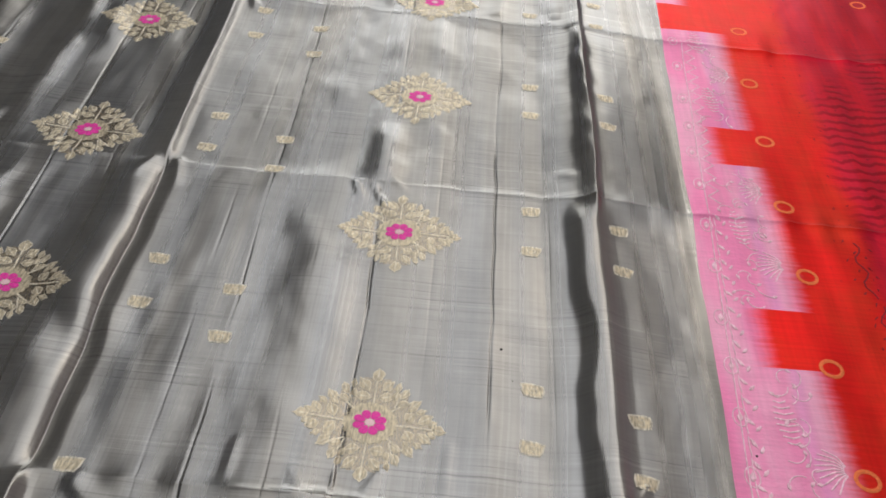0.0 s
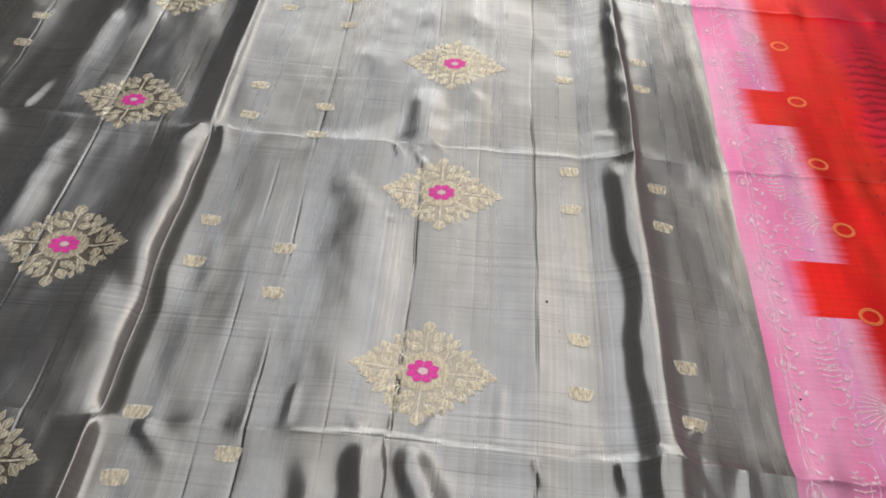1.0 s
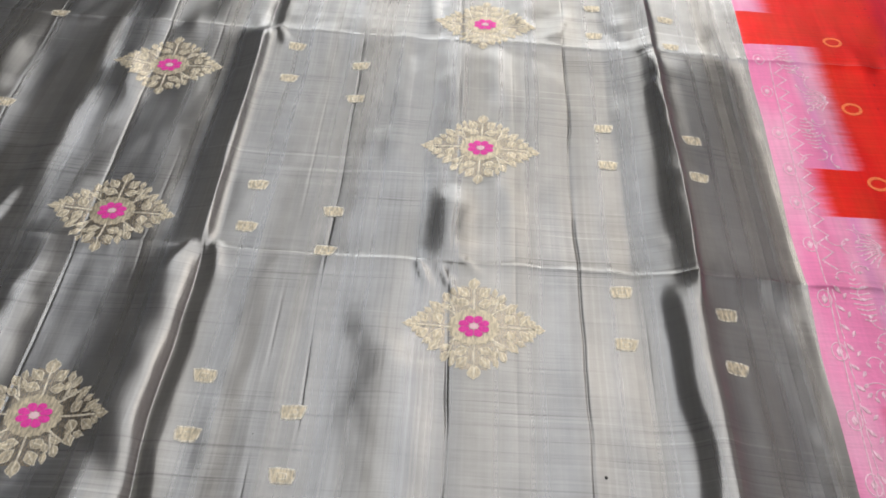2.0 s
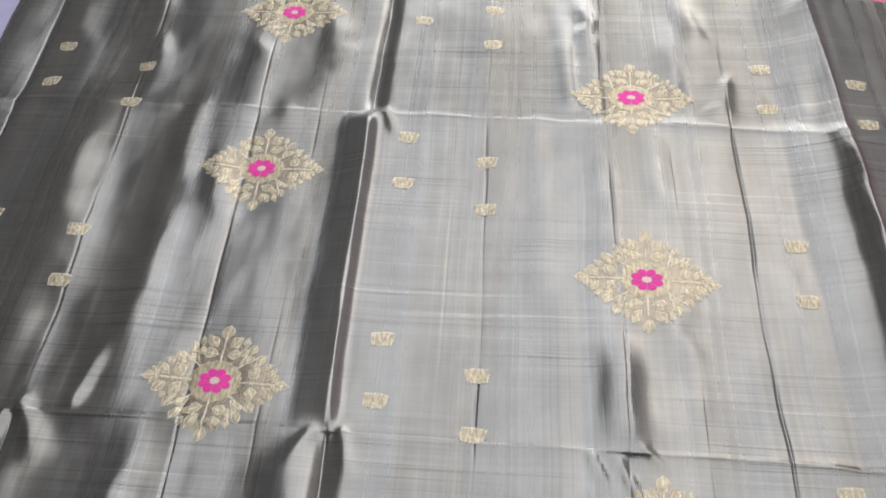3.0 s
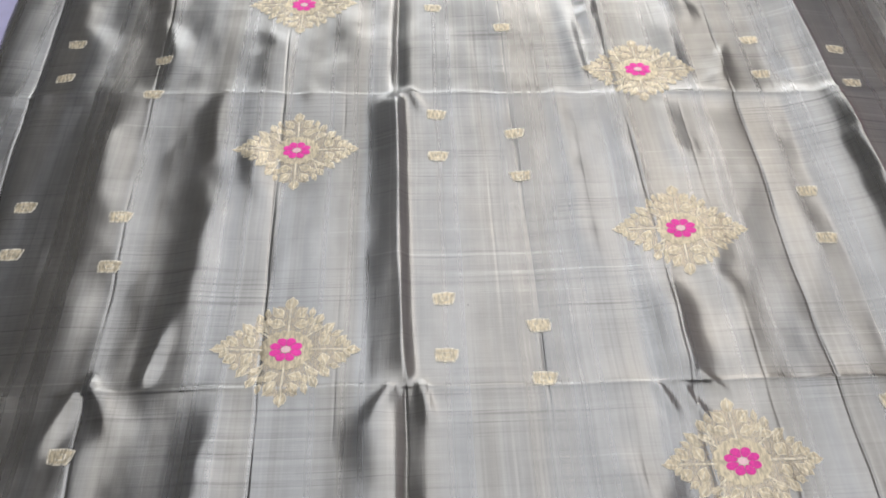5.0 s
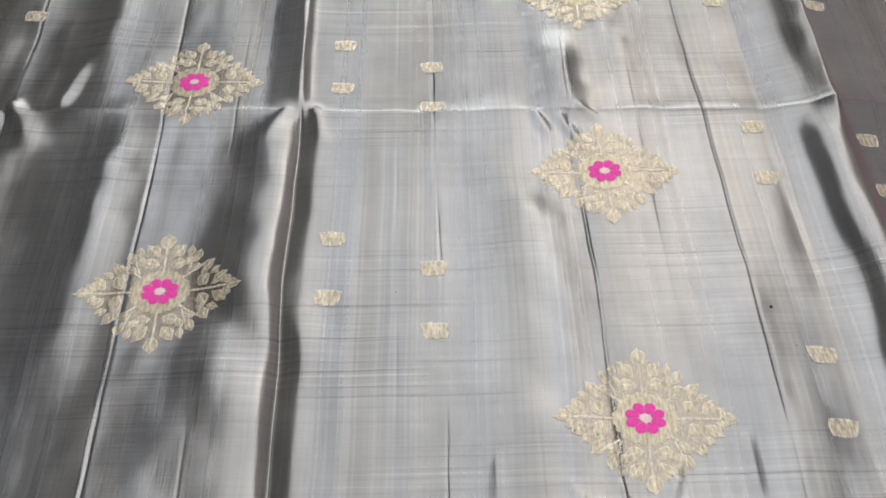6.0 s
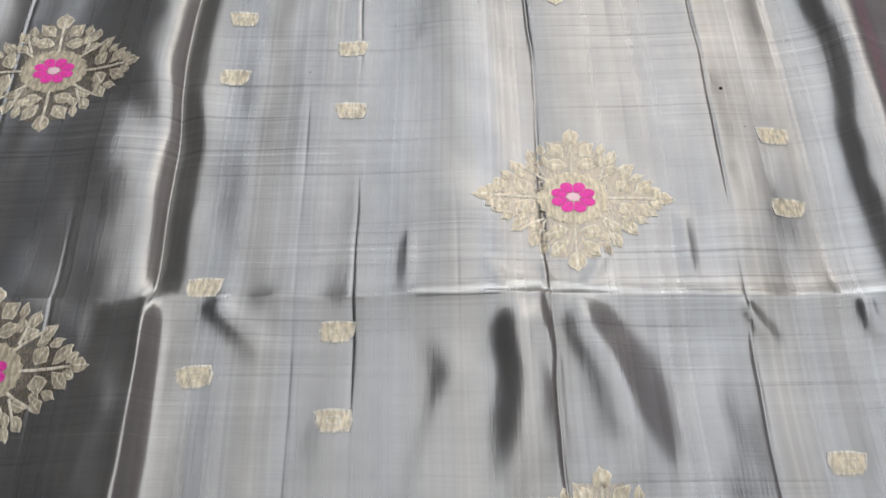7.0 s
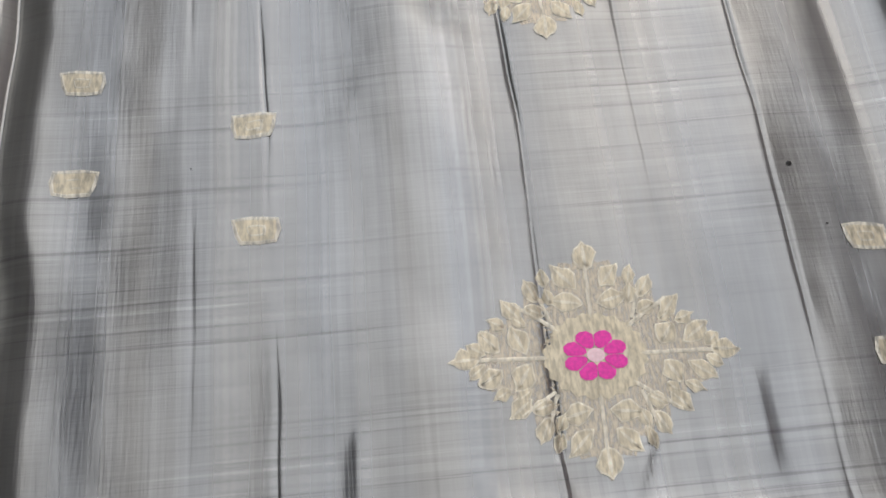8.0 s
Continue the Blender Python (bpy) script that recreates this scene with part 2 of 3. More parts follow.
# single wrinkles: start, end, width, height
WRINKLES = [((-0.035, -0.060), (-0.029, -0.165), 0.014, 0.0060), ((-0.024, -0.055), (-0.015, -0.100), 0.003, 0.0020),
            ((-0.010, -0.061), (0.036, -0.155), 0.014, 0.0064), ((-0.046, -0.038), (-0.036, -0.054), 0.0022, 0.0016),
            ((-0.018, -0.036), (-0.017, -0.054), 0.0020, 0.0018), ((0.014, -0.030), (0.002, -0.053), 0.0024, 0.0024),
            ((0.056, -0.012), (0.054, -0.050), 0.003, 0.0011), ((-0.086, -0.022), (-0.087, -0.052), 0.0024, 0.0012),
            ((0.078, -0.062), (0.092, -0.085), 0.004, 0.0016), 
            ((-0.028, 0.228), (-0.012, 0.200), 0.004, 0.0030), ((-0.045, 0.231), (-0.034, 0.208), 0.004, 0.0030), ((-0.012, 0.237), (0.004, 0.222), 0.0028, 0.0020),
             ((-0.206, 0.238), (-0.198, 0.205), 0.004, 0.0034), ((-0.226, 0.236), (-0.242, 0.210), 0.005, 0.0028),
            ((0.040, 0.530), (0.036, 0.640), 0.011, 0.0024), ((-0.052, 0.540), (-0.060, 0.670), 0.008, 0.0026), ((0.140, 0.525), (0.134, 0.560), 0.008, 0.0016),
            ((0.150, 0.256), (0.136, 0.266), 0.005, 0.0008), ((0.170, -0.052), (0.190, -0.085), 0.0024, 0.0022), ((0.158, -0.053), (0.152, -0.080), 0.004, 0.0026),
            ((0.215, -0.060), (0.212, -0.100), 0.006, 0.0022), ((-0.430, 0.245), (-0.405, 0.205), 0.008, 0.0035), ((-0.395, 0.247), (-0.385, 0.300), 0.007, 0.0030),
            ((-0.440, 0.235), (-0.460, 0.190), 0.007, 0.0030), ((-0.210, 0.520), (-0.195, 0.490), 0.004, 0.0028), ((-0.180, -0.060), (-0.150, -0.085), 0.007, 0.0022), ((0.134, -0.062), (0.140, -0.085), 0.004, 0.0020), ((0.186, -0.030), (0.176, -0.050), 0.003, 0.0022)]
# long soft swells between the creases: start, end, width, height
SWELLS = [((-0.462, 0.500), (-0.456, 0.260), 0.024, 0.0058), ((-0.372, 0.505), (-0.372, 0.255), 0.013, 0.0038), ((-0.340, 0.470), (-0.338, 0.360), 0.010, 0.0022),
          ((-0.031, 0.470), (-0.034, 0.320), 0.008, 0.0014), ((-0.030, 0.308), (-0.025, 0.234), 0.013, 0.0034), ((0.010, 0.345), (0.022, 0.250), 0.012, 0.0028), ((-0.079, 0.495), (-0.079, 0.340), 0.010, 0.0024),
          ((0.012, 0.500), (0.016, 0.430), 0.012, 0.0020), ((0.158, 0.505), (0.160, 0.255), 0.007, 0.0030),
          ((-0.445, 0.690), (-0.430, 0.530), 0.012, 0.0036), ((-0.338, 0.640), (-0.340, 0.525), 0.014, 0.0024), ((-0.268, 0.640), (-0.266, 0.525), 0.014, 0.0024),
          ((-0.036, 0.665), (-0.035, 0.545), 0.008, 0.0026), ((0.058, 0.665), (0.056, 0.570), 0.011, 0.0028), ((0.146, 0.665), (0.150, 0.550), 0.010, 0.0022), ((0.080, 0.565), (0.075, 0.522), 0.007, 0.0024),
          ((-0.525, 0.680), (-0.500, 0.530), 0.016, 0.0030),
          ((-0.064, 0.205), (-0.058, -0.048), 0.026, 0.0036), ((-0.238, 0.215), (-0.234, -0.045), 0.026, 0.0062), 
          ((-0.350, 0.205), (-0.352, 0.040), 0.012, 0.0036), ((-0.430, 0.200), (-0.430, 0.040), 0.018, 0.0040),
          ((-0.236, -0.065), (-0.228, -0.250), 0.020, 0.0050), ((-0.070, -0.080), (-0.072, -0.170), 0.011, 0.0030), ((0.055, -0.100), (0.060, -0.190), 0.012, 0.0026), ((-0.120, -0.100), (-0.118, -0.250), 0.012, 0.0016)]


def ramp(d, left, right, high):
    """A fold that stands up at d = 0 and runs out over left and right."""
    t = np.clip(1 - np.abs(d) / np.where(d < 0, left, right), 0, 1)
    return high * t ** 1.25


def height(x, y):
    """The cloth's height over its mean level."""
    x, y = np.asarray(x, float), np.asarray(y, float)
    z = np.zeros(np.broadcast(x, y).shape)
    turn, calm, near = 1.0, 1.0, 0.0
    for k in range(3):
        d = y - fold_y(k, x)
        run = 0.75 + 0.35 * vnoise(x * 9, 2 * k, 21) + soft((x - 0.25) / 0.03) * (0.15 + 0.4 * vnoise(x * 60, 2 * k, 26))
        z = z + run * ((0.0058, 0.0032, 0.0028)[k] * np.exp(-np.abs(d) / np.where(d < 0, (0.024, 0.020, 0.015)[k], (0.010, 0.016, 0.016)[k])) + (0.0001, 0.0007, 0.0007)[k] * np.exp(-((d / 0.0015) ** 2)))
        z = z + soft((x - 0.252) / 0.01) * 0.0009 * (0.8 + 0.6 * vnoise(x * 90, 4 * k, 43)) * np.exp(-((d / 0.0028) ** 2))
        turn = turn * np.tanh(d / 0.010)
        calm = calm * (1 - 0.85 * np.exp(-((d / 0.022) ** 2)))
        near = near + np.exp(-np.abs(d) / 0.014)
    calm = calm * (1 - 0.65 * soft((x - 0.170) / 0.02) * soft((0.26 - x) / 0.02))  # the strip beside the border lies smooth
    row = (y > FOLDS[0]).astype(int) + (y > FOLDS[1]) + (y > FOLDS[2])
    for k, (a, line) in enumerate(LINES):
        z = z - line * np.clip(0.5 + vnoise(5 * k, y * 15, 25), 0, 1) * 0.0008 * np.exp(-(((x - line_x(k, y)) / 0.0008) ** 2))
    for k, (a, lean, side, line) in enumerate(CREASES):
        d = x - crease_x(k, y)
        if k == 0:
            z = z - ramp(d, 0.042, 0.012, 0.0062) * (0.8 + 0.4 * vnoise(6, y * 9, 28))
        elif k == 3:
            up, down = np.clip(-turn, 0, 1), np.clip(turn, 0, 1)
            run = 0.85 + 0.3 * vnoise(1, y * 7, 22)
            z = z + run * (up * ramp(d, 0.027, 0.008, 0.0098) - down * ramp(d, 0.008, 0.0145, 0.0060))
        elif k == 7:
            low = soft((fold_y(1, x) - y) / 0.03)
            shelf = np.minimum(soft((d + 0.0255 + 0.003 * vnoise(2, y * 18, 27) + 0.0012 * vnoise(9, y * 60, 27)) / (0.015 + 0.003 * vnoise(5, y * 24, 27))), soft((0.014 - d) / (0.023 + 0.004 * vnoise(8, y * 26, 29)))) * 0.0070
            stand = ramp(d, 0.015, 0.006, 0.0068) * (0.85 + 0.3 * vnoise(4, y * 8, 24))
            z = z + low * shelf + (1 - low) * stand
            high = soft((y - fold_y(2, x) + 0.03) / 0.045)
            z = z + (0.0150 - 0.0030 * low - 0.0060 * high) * np.clip(1 - np.abs(d) / np.where(d > 0, 0.085, 0.045), 0, 1) ** np.where(d > 0, 1.18 + 0.3 * low, 1.0)
        else:
            z = z + side * turn * 0.0013 * np.exp(-np.abs(d) / 0.018)
        dash = np.clip(0.65 + 0.7 * vnoise(7 * k, y * 22, 23), 0.3, 1)
        z = z - line * dash * 0.0011 * np.exp(-((d / 0.0008) ** 2))
    z = z + calm * (0.0016 * vnoise(x * 15 + 0.6 * vnoise(x * 3, y * 3, 30), y * 4.5 + 7 * row, 31) + 0.0007 * vnoise(x * 34, y * 13 + 5 * row, 32)
                    + 0.00025 * vnoise(x * 80, y * 40 + 3 * row, 33))
    z = z + calm * 0.0008 * vnoise(x * 24 + 0.5 * vnoise(x * 9, y * 9, 41), y * 17, 42) + np.clip(near, 0, 1) * 0.0011 * vnoise(x * 55, y * 9, 34) + 0.00007 * vnoise(x * 150, y * 90, 35)
    drift = 0.0065 * vnoise(x * 6, y * 18, 36) + 0.0028 * vnoise(x * 30, y * 60, 37)
    for (ax, ay), (bx, by), wide, high in SWELLS:
        length = math.hypot(bx - ax, by - ay)
        ux, uy = (bx - ax) / length, (by - ay) / length
        along = ((x - ax) * ux + (y - ay) * uy) / length
        across = ((x - ax) * uy - (y - ay) * ux + drift) / (1.2 * (0.72 + 0.45 * np.clip(along, 0, 1)))
        fade = np.clip(along * 2.2 + 0.5, 0, 1) * np.clip((1.0 - along) * 2.2 + 0.5, 0, 1)
        z = z + 1.4 * high * fade * fade * (3 - 2 * fade) * np.exp(-((across / wide) ** 2)) * (0.75 + 0.5 * vnoise(y * 26 + x * 20, ax * 50, 38))
    for (ax, ay), (bx, by), wide, high in WRINKLES:
        length = math.hypot(bx - ax, by - ay)
        ux, uy = (bx - ax) / length, (by - ay) / length
        along = ((x - ax) * ux + (y - ay) * uy) / length
        across = (x - ax) * uy - (y - ay) * ux
        w = wide * (0.7 + 0.6 * np.clip(along, 0, 1))
        across = across + (0.7 * drift if wide > 0.009 else 0.0)
        fade = soft(along * 5 + (0.3 if wide > 0.009 else 0.8)) * soft((1.15 - along) * 1.5)
        z = z + (min(1.3 * high, 0.62 * wide) if wide < 0.005 else min(1.15 * high, 0.5 * wide)) * fade * np.exp(-((across / w) ** 2))
    return z


# ---- building helpers ----
def sheet(name, xs, ys, zs, material, parent=None, label=""):
    """A grid of places, row by row, as one smooth mesh."""
    rows, cols = xs.shape
    me = bpy.data.meshes.new(name)
    k = np.arange(rows * cols).reshape(rows, cols)
    quads = np.stack([k[:-1, :-1], k[:-1, 1:], k[1:, 1:], k[1:, :-1]], -1).reshape(-1, 4)
    me.from_pydata(np.stack([xs, ys, zs], -1).reshape(-1, 3).tolist(), [], quads.tolist())
    me.polygons.foreach_set("use_smooth", np.ones(len(quads), bool))
    me.materials.append(material)
    ob = new(name, me)
    ob.parent = parent
    if label:
        tagged(ob, label)
    return ob


def part(name, verts, faces, material, parent=None, label="", smooth=True):
    """A mesh laid on the cloth: the heights of verts are over its relief."""
    v = np.array(verts)
    v[:, 2] += height(v[:, 0], v[:, 1])
    if name in ("motif", "leaf", "stem", "wreath"):  # the pressed creases run through the weaving
        for k in (2, 3, 4, 5, 6):
            v[:, 2] -= 0.0005 * np.exp(-(((v[:, 0] - crease_x(k, v[:, 1])) / 0.0017) ** 2))
    me = bpy.data.meshes.new(name)
    me.from_pydata(v.tolist(), [], faces)
    if smooth:
        me.polygons.foreach_set("use_smooth", np.ones(len(faces), bool))
    me.materials.append(material)
    ob = new(name, me)
    ob.parent = parent
    if label:
        tagged(ob, label)
    return ob


def box(name, lo, hi, material, label, category):
    bm = bmesh.new()
    bmesh.ops.create_cube(bm, size=1)
    for v in bm.verts:
        v.co = [lo[i] + (v.co[i] + 0.5) * (hi[i] - lo[i]) for i in range(3)]
    me = bpy.data.meshes.new(name)
    bm.to_mesh(me)
    bm.free()
    me.materials.append(material)
    return tagged(new(name, me), label, category, kind="structure")


# ---- the floor, and an unseen room added to shape the light ----
FLOOR_Z = -0.013
WX0, WX1, WY0, WY1 = -2.4, 2.6, -2.6, 3.7
box("floor", (WX0, WY0, FLOOR_Z - 0.1), (WX1, WY1, FLOOR_Z), M_FLOOR, "smooth pale lavender floor under the spread saree", "floor")
box("wall_south", (WX0, WY0 - 0.15, FLOOR_Z), (WX1, WY0, ROOF_Z), M_WALL, "unseen added wall, kept dark for the silk's reflections", "wall")
for side, lo, hi in (("sill", (WX0, FLOOR_Z), (WX1, NORTH_Z0)), ("head", (WX0, NORTH_Z1), (WX1, ROOF_Z)), ("west", (WX0, NORTH_Z0), (NORTH_X0, NORTH_Z1)), ("east", (NORTH_X1, NORTH_Z0), (WX1, NORTH_Z1))):
    box("wall_north_" + side, (lo[0], WY1, lo[1]), (hi[0], WY1 + 0.15, hi[1]), M_WALL, "unseen added wall round the north lamp's gap", "wall")
box("wall_west", (WX0 - 0.15, WY0 - 0.15, FLOOR_Z), (WX0, WY1 + 0.15, ROOF_Z), M_WALL, "unseen added wall, kept dark for the silk's reflections", "wall")
# unseen east wall, added as a warm reflector
box("wall_east", (WX1, WY0 - 0.15, FLOOR_Z), (WX1 + 0.15, WY1 + 0.15, ROOF_Z), M_WALL_BOUNCE, "unseen added wall, tinted warm to reflect in the silk", "wall")
for side, lo, hi in (("west", (WX0 - 0.15, WY0 - 0.15), (OPEN_X0, WY1 + 0.15)), ("east", (OPEN_X1, WY0 - 0.15), (WX1 + 0.15, WY1 + 0.15)),
                     ("south", (OPEN_X0, WY0 - 0.15), (OPEN_X1, OPEN_Y0)), ("north", (OPEN_X0, OPEN_Y1), (OPEN_X1, WY1 + 0.15))):
    box("ceiling_" + side, (*lo, ROOF_Z), (*hi, ROOF_Z + 0.15), M_CEIL, "unseen added ceiling round the overhead lamp's gap", "ceiling")

# ---- the saree ----
saree = tagged(new("saree"), "creased grey silk saree with gold motifs and pink-red border", "saree")
Y0 = -0.42
X1 = 0.66


def steps(length, coarse, fine=(0.0007, 0.0015, 0.0025, 0.0040, 0.0062)):
    """Offsets from 0 to length, fine at both ends."""
    inner = np.arange(0.009, length - 0.0085, coarse)
    return np.concatenate([[0], fine, inner, [length - f for f in reversed(fine)]]) / length


def row_lines():
    out = []
    for k in range(4):
        a = Y0 if k == 0 else FOLDS[k - 1]
        b = 0.69 if k == 3 else FOLDS[k]
        out += [(k, s) for s in steps(b - a, 0.0032)]
    return out + [(3, 1.0)]


ROWS_V = row_lines()


def row_y(k, s, x):
    a = Y0 if k == 0 else fold_y(k - 1, x)
    b = top_edge(x) if k == 3 else fold_y(k, x)
    return a + (b - a) * s


def cloth(name, sides, nominal, material, label, ends):
    """A stretch of the cloth between side curves; ends: which of left and right hem is turned down to the floor."""
    cols = []
    for k in range(len(sides) - 1):
        cols += [(k, s) for s in steps(nominal[k + 1] - nominal[k], 0.0030)]
    cols.append((len(sides) - 2, 1.0))
    xs = np.zeros((len(ROWS_V), len(cols)))
    ys = np.zeros_like(xs)
    for j, (k, s) in enumerate(cols):
        x0 = nominal[k] + (nominal[k + 1] - nominal[k]) * s
        xs[:, j] = x0
    for i, (r, v) in enumerate(ROWS_V):
        ys[i] = row_y(r, v, xs[i])
    for j, (k, s) in enumerate(cols):
        a, b = sides[k](ys[:, j]), sides[k + 1](ys[:, j])
        xs[:, j] = a + (b - a) * s
    zs = height(xs, ys)
    hem = lambda d: np.exp(-d / 0.004)
    low = FLOOR_Z + 0.0012
    zs = np.maximum(zs, low + 0.001)
    droop = np.zeros_like(zs)
    droop = np.maximum(droop, hem(np.abs(ys - top_edge(xs))))
    if ends[0]:
        droop = np.maximum(droop, hem(xs - left_edge(ys)))
    if ends[1]:
        droop = np.maximum(droop, hem(X1 - xs))
    zs = zs + (low - zs) * np.clip(droop, 0, 1)
    return sheet(name, xs, ys, zs, material, saree, label)


inner = [(c[0] + c[1] * 0.2, lambda y, k=k: crease_x(k, y)) for k, c in enumerate(CREASES)] + [(c[0], lambda y, k=k: line_x(k, y)) for k, c in enumerate(LINES)]
inner.sort(key=lambda pair: pair[0])
body_sides = [left_edge] + [side for _, side in inner] + [border_line]
body_nominal = [-0.575] + [place for place, _ in inner] + [0.255]
cloth("body", body_sides, body_nominal, M_SILK, "silver-grey silk with pressed creases", (True, False))
cloth("border", [border_line, lambda y: 0 * y + X1], [0.255, X1], M_BORDER, "pink silk border dyed red in steps", (False, True))


# ---- woven motifs ----
LEAF = [(-1.0, 0.0), (-0.75, 0.42), (-0.3, 0.82), (0.15, 0.9), (0.5, 0.62), (0.78, 0.25), (1.05, 0.0), (0.78, -0.25), (0.5, -0.62), (0.15, -0.9), (-0.3, -0.82), (-0.75, -0.42)]


def add_leaf(verts, faces, at, cx, cy, angle, length, width, lift):
    """A woven leaf: a raised rim, a sunken blade and a narrow midrib."""
    base = len(verts)
    c, s = math.cos(angle), math.sin(angle)
    n = len(LEAF)
    for ring, (f, g, h) in enumerate(((1.0, 1.0, 0.0), (0.86, 0.86, 0.9), (0.70, 0.66, 0.6), (0.80, 0.16, 0.9))):
        for px, py in LEAF:
            rag = 1 + 0.10 * math.sin(9.7 * px + 5.3 * py + 300 * cx) + 0.07 * math.sin(23 * py - 17 * px + 500 * cy)
            u, v = px * f * rag * length / 2, py * g * rag * width / 2
            x, y = cx + u * c - v * s, cy + u * s + v * c
            verts.append(at(x, y, lift * h))
    verts.append(at(cx, cy, lift))
    for r in range(3):
        for k in range(n):
            a, b = base + r * n + k, base + r * n + (k + 1) % n
            faces.append((a, b, b + n, a + n))
    for k in range(n):
        faces.append((base + 3 * n + k, base + 3 * n + (k + 1) % n, base + 4 * n))


def add_ribbon(verts, faces, at, points, width, lift, closed=False):
    """A thread of three edges along points."""
    base, n = len(verts), len(points)
    for k, (x, y) in enumerate(points):
        ax, ay = points[k - 1] if k or closed else points[0]
        bx, by = points[(k + 1) % n] if k < n - 1 or closed else points[-1]
        d = math.hypot(bx - ax, by - ay) or 1
        nx, ny = -(by - ay) / d * width / 2, (bx - ax) / d * width / 2
        verts += [at(x + nx, y + ny, -0.1 * lift), at(x, y, lift), at(x - nx, y - ny, -0.1 * lift)]
    for k in range(n if closed else n - 1):
        a, b = base + 3 * k, base + 3 * ((k + 1) % n)
        faces += [(a, a + 1, b + 1, b), (a + 1, a + 2, b + 2, b + 1)]


MOTIF_LEAVES = []
for sx in (1, -1):
    MOTIF_LEAVES += [(sx * 0.0470, 0.0, 0 if sx > 0 else 180, 0.0105, 0.0075)]
    MOTIF_LEAVES += [(0.0, sx * 0.0375, 90 * sx, 0.0105, 0.0095)]
    for sy in (1, -1):
        turn_to = lambda a, sx=sx, sy=sy: math.degrees(math.atan2(sy * math.sin(radians(a)), sx * math.cos(radians(a))))
        MOTIF_LEAVES += [(sx * 0.0385, sy * 0.0068, turn_to(40), 0.0105, 0.0070), (sx * 0.0272, sy * 0.0072, turn_to(60), 0.0095, 0.0085),
                         (sx * 0.0085, sy * 0.0300, turn_to(48), 0.0110, 0.0080), (sx * 0.0092, sy * 0.0205, turn_to(15), 0.0115, 0.0078),
                         (sx * 0.0292, sy * 0.0175, turn_to(45), 0.0095, 0.0070), (sx * 0.0212, sy * 0.0250, turn_to(62), 0.0090, 0.0062),
                         (sx * 0.0205, sy * 0.0170, turn_to(20), 0.0080, 0.0056), (sx * 0.0345, sy * 0.0128, turn_to(25), 0.0075, 0.0052),
                         (sx * 0.0160, sy * 0.0298, turn_to(80), 0.0075, 0.0048),
                         (sx * 0.0152, sy * 0.0228, turn_to(75), 0.0070, 0.0050), (sx * 0.0268, sy * 0.0132, turn_to(30), 0.0065, 0.0045), (sx * 0.0432, sy * 0.0040, turn_to(35), 0.0070, 0.0050)]


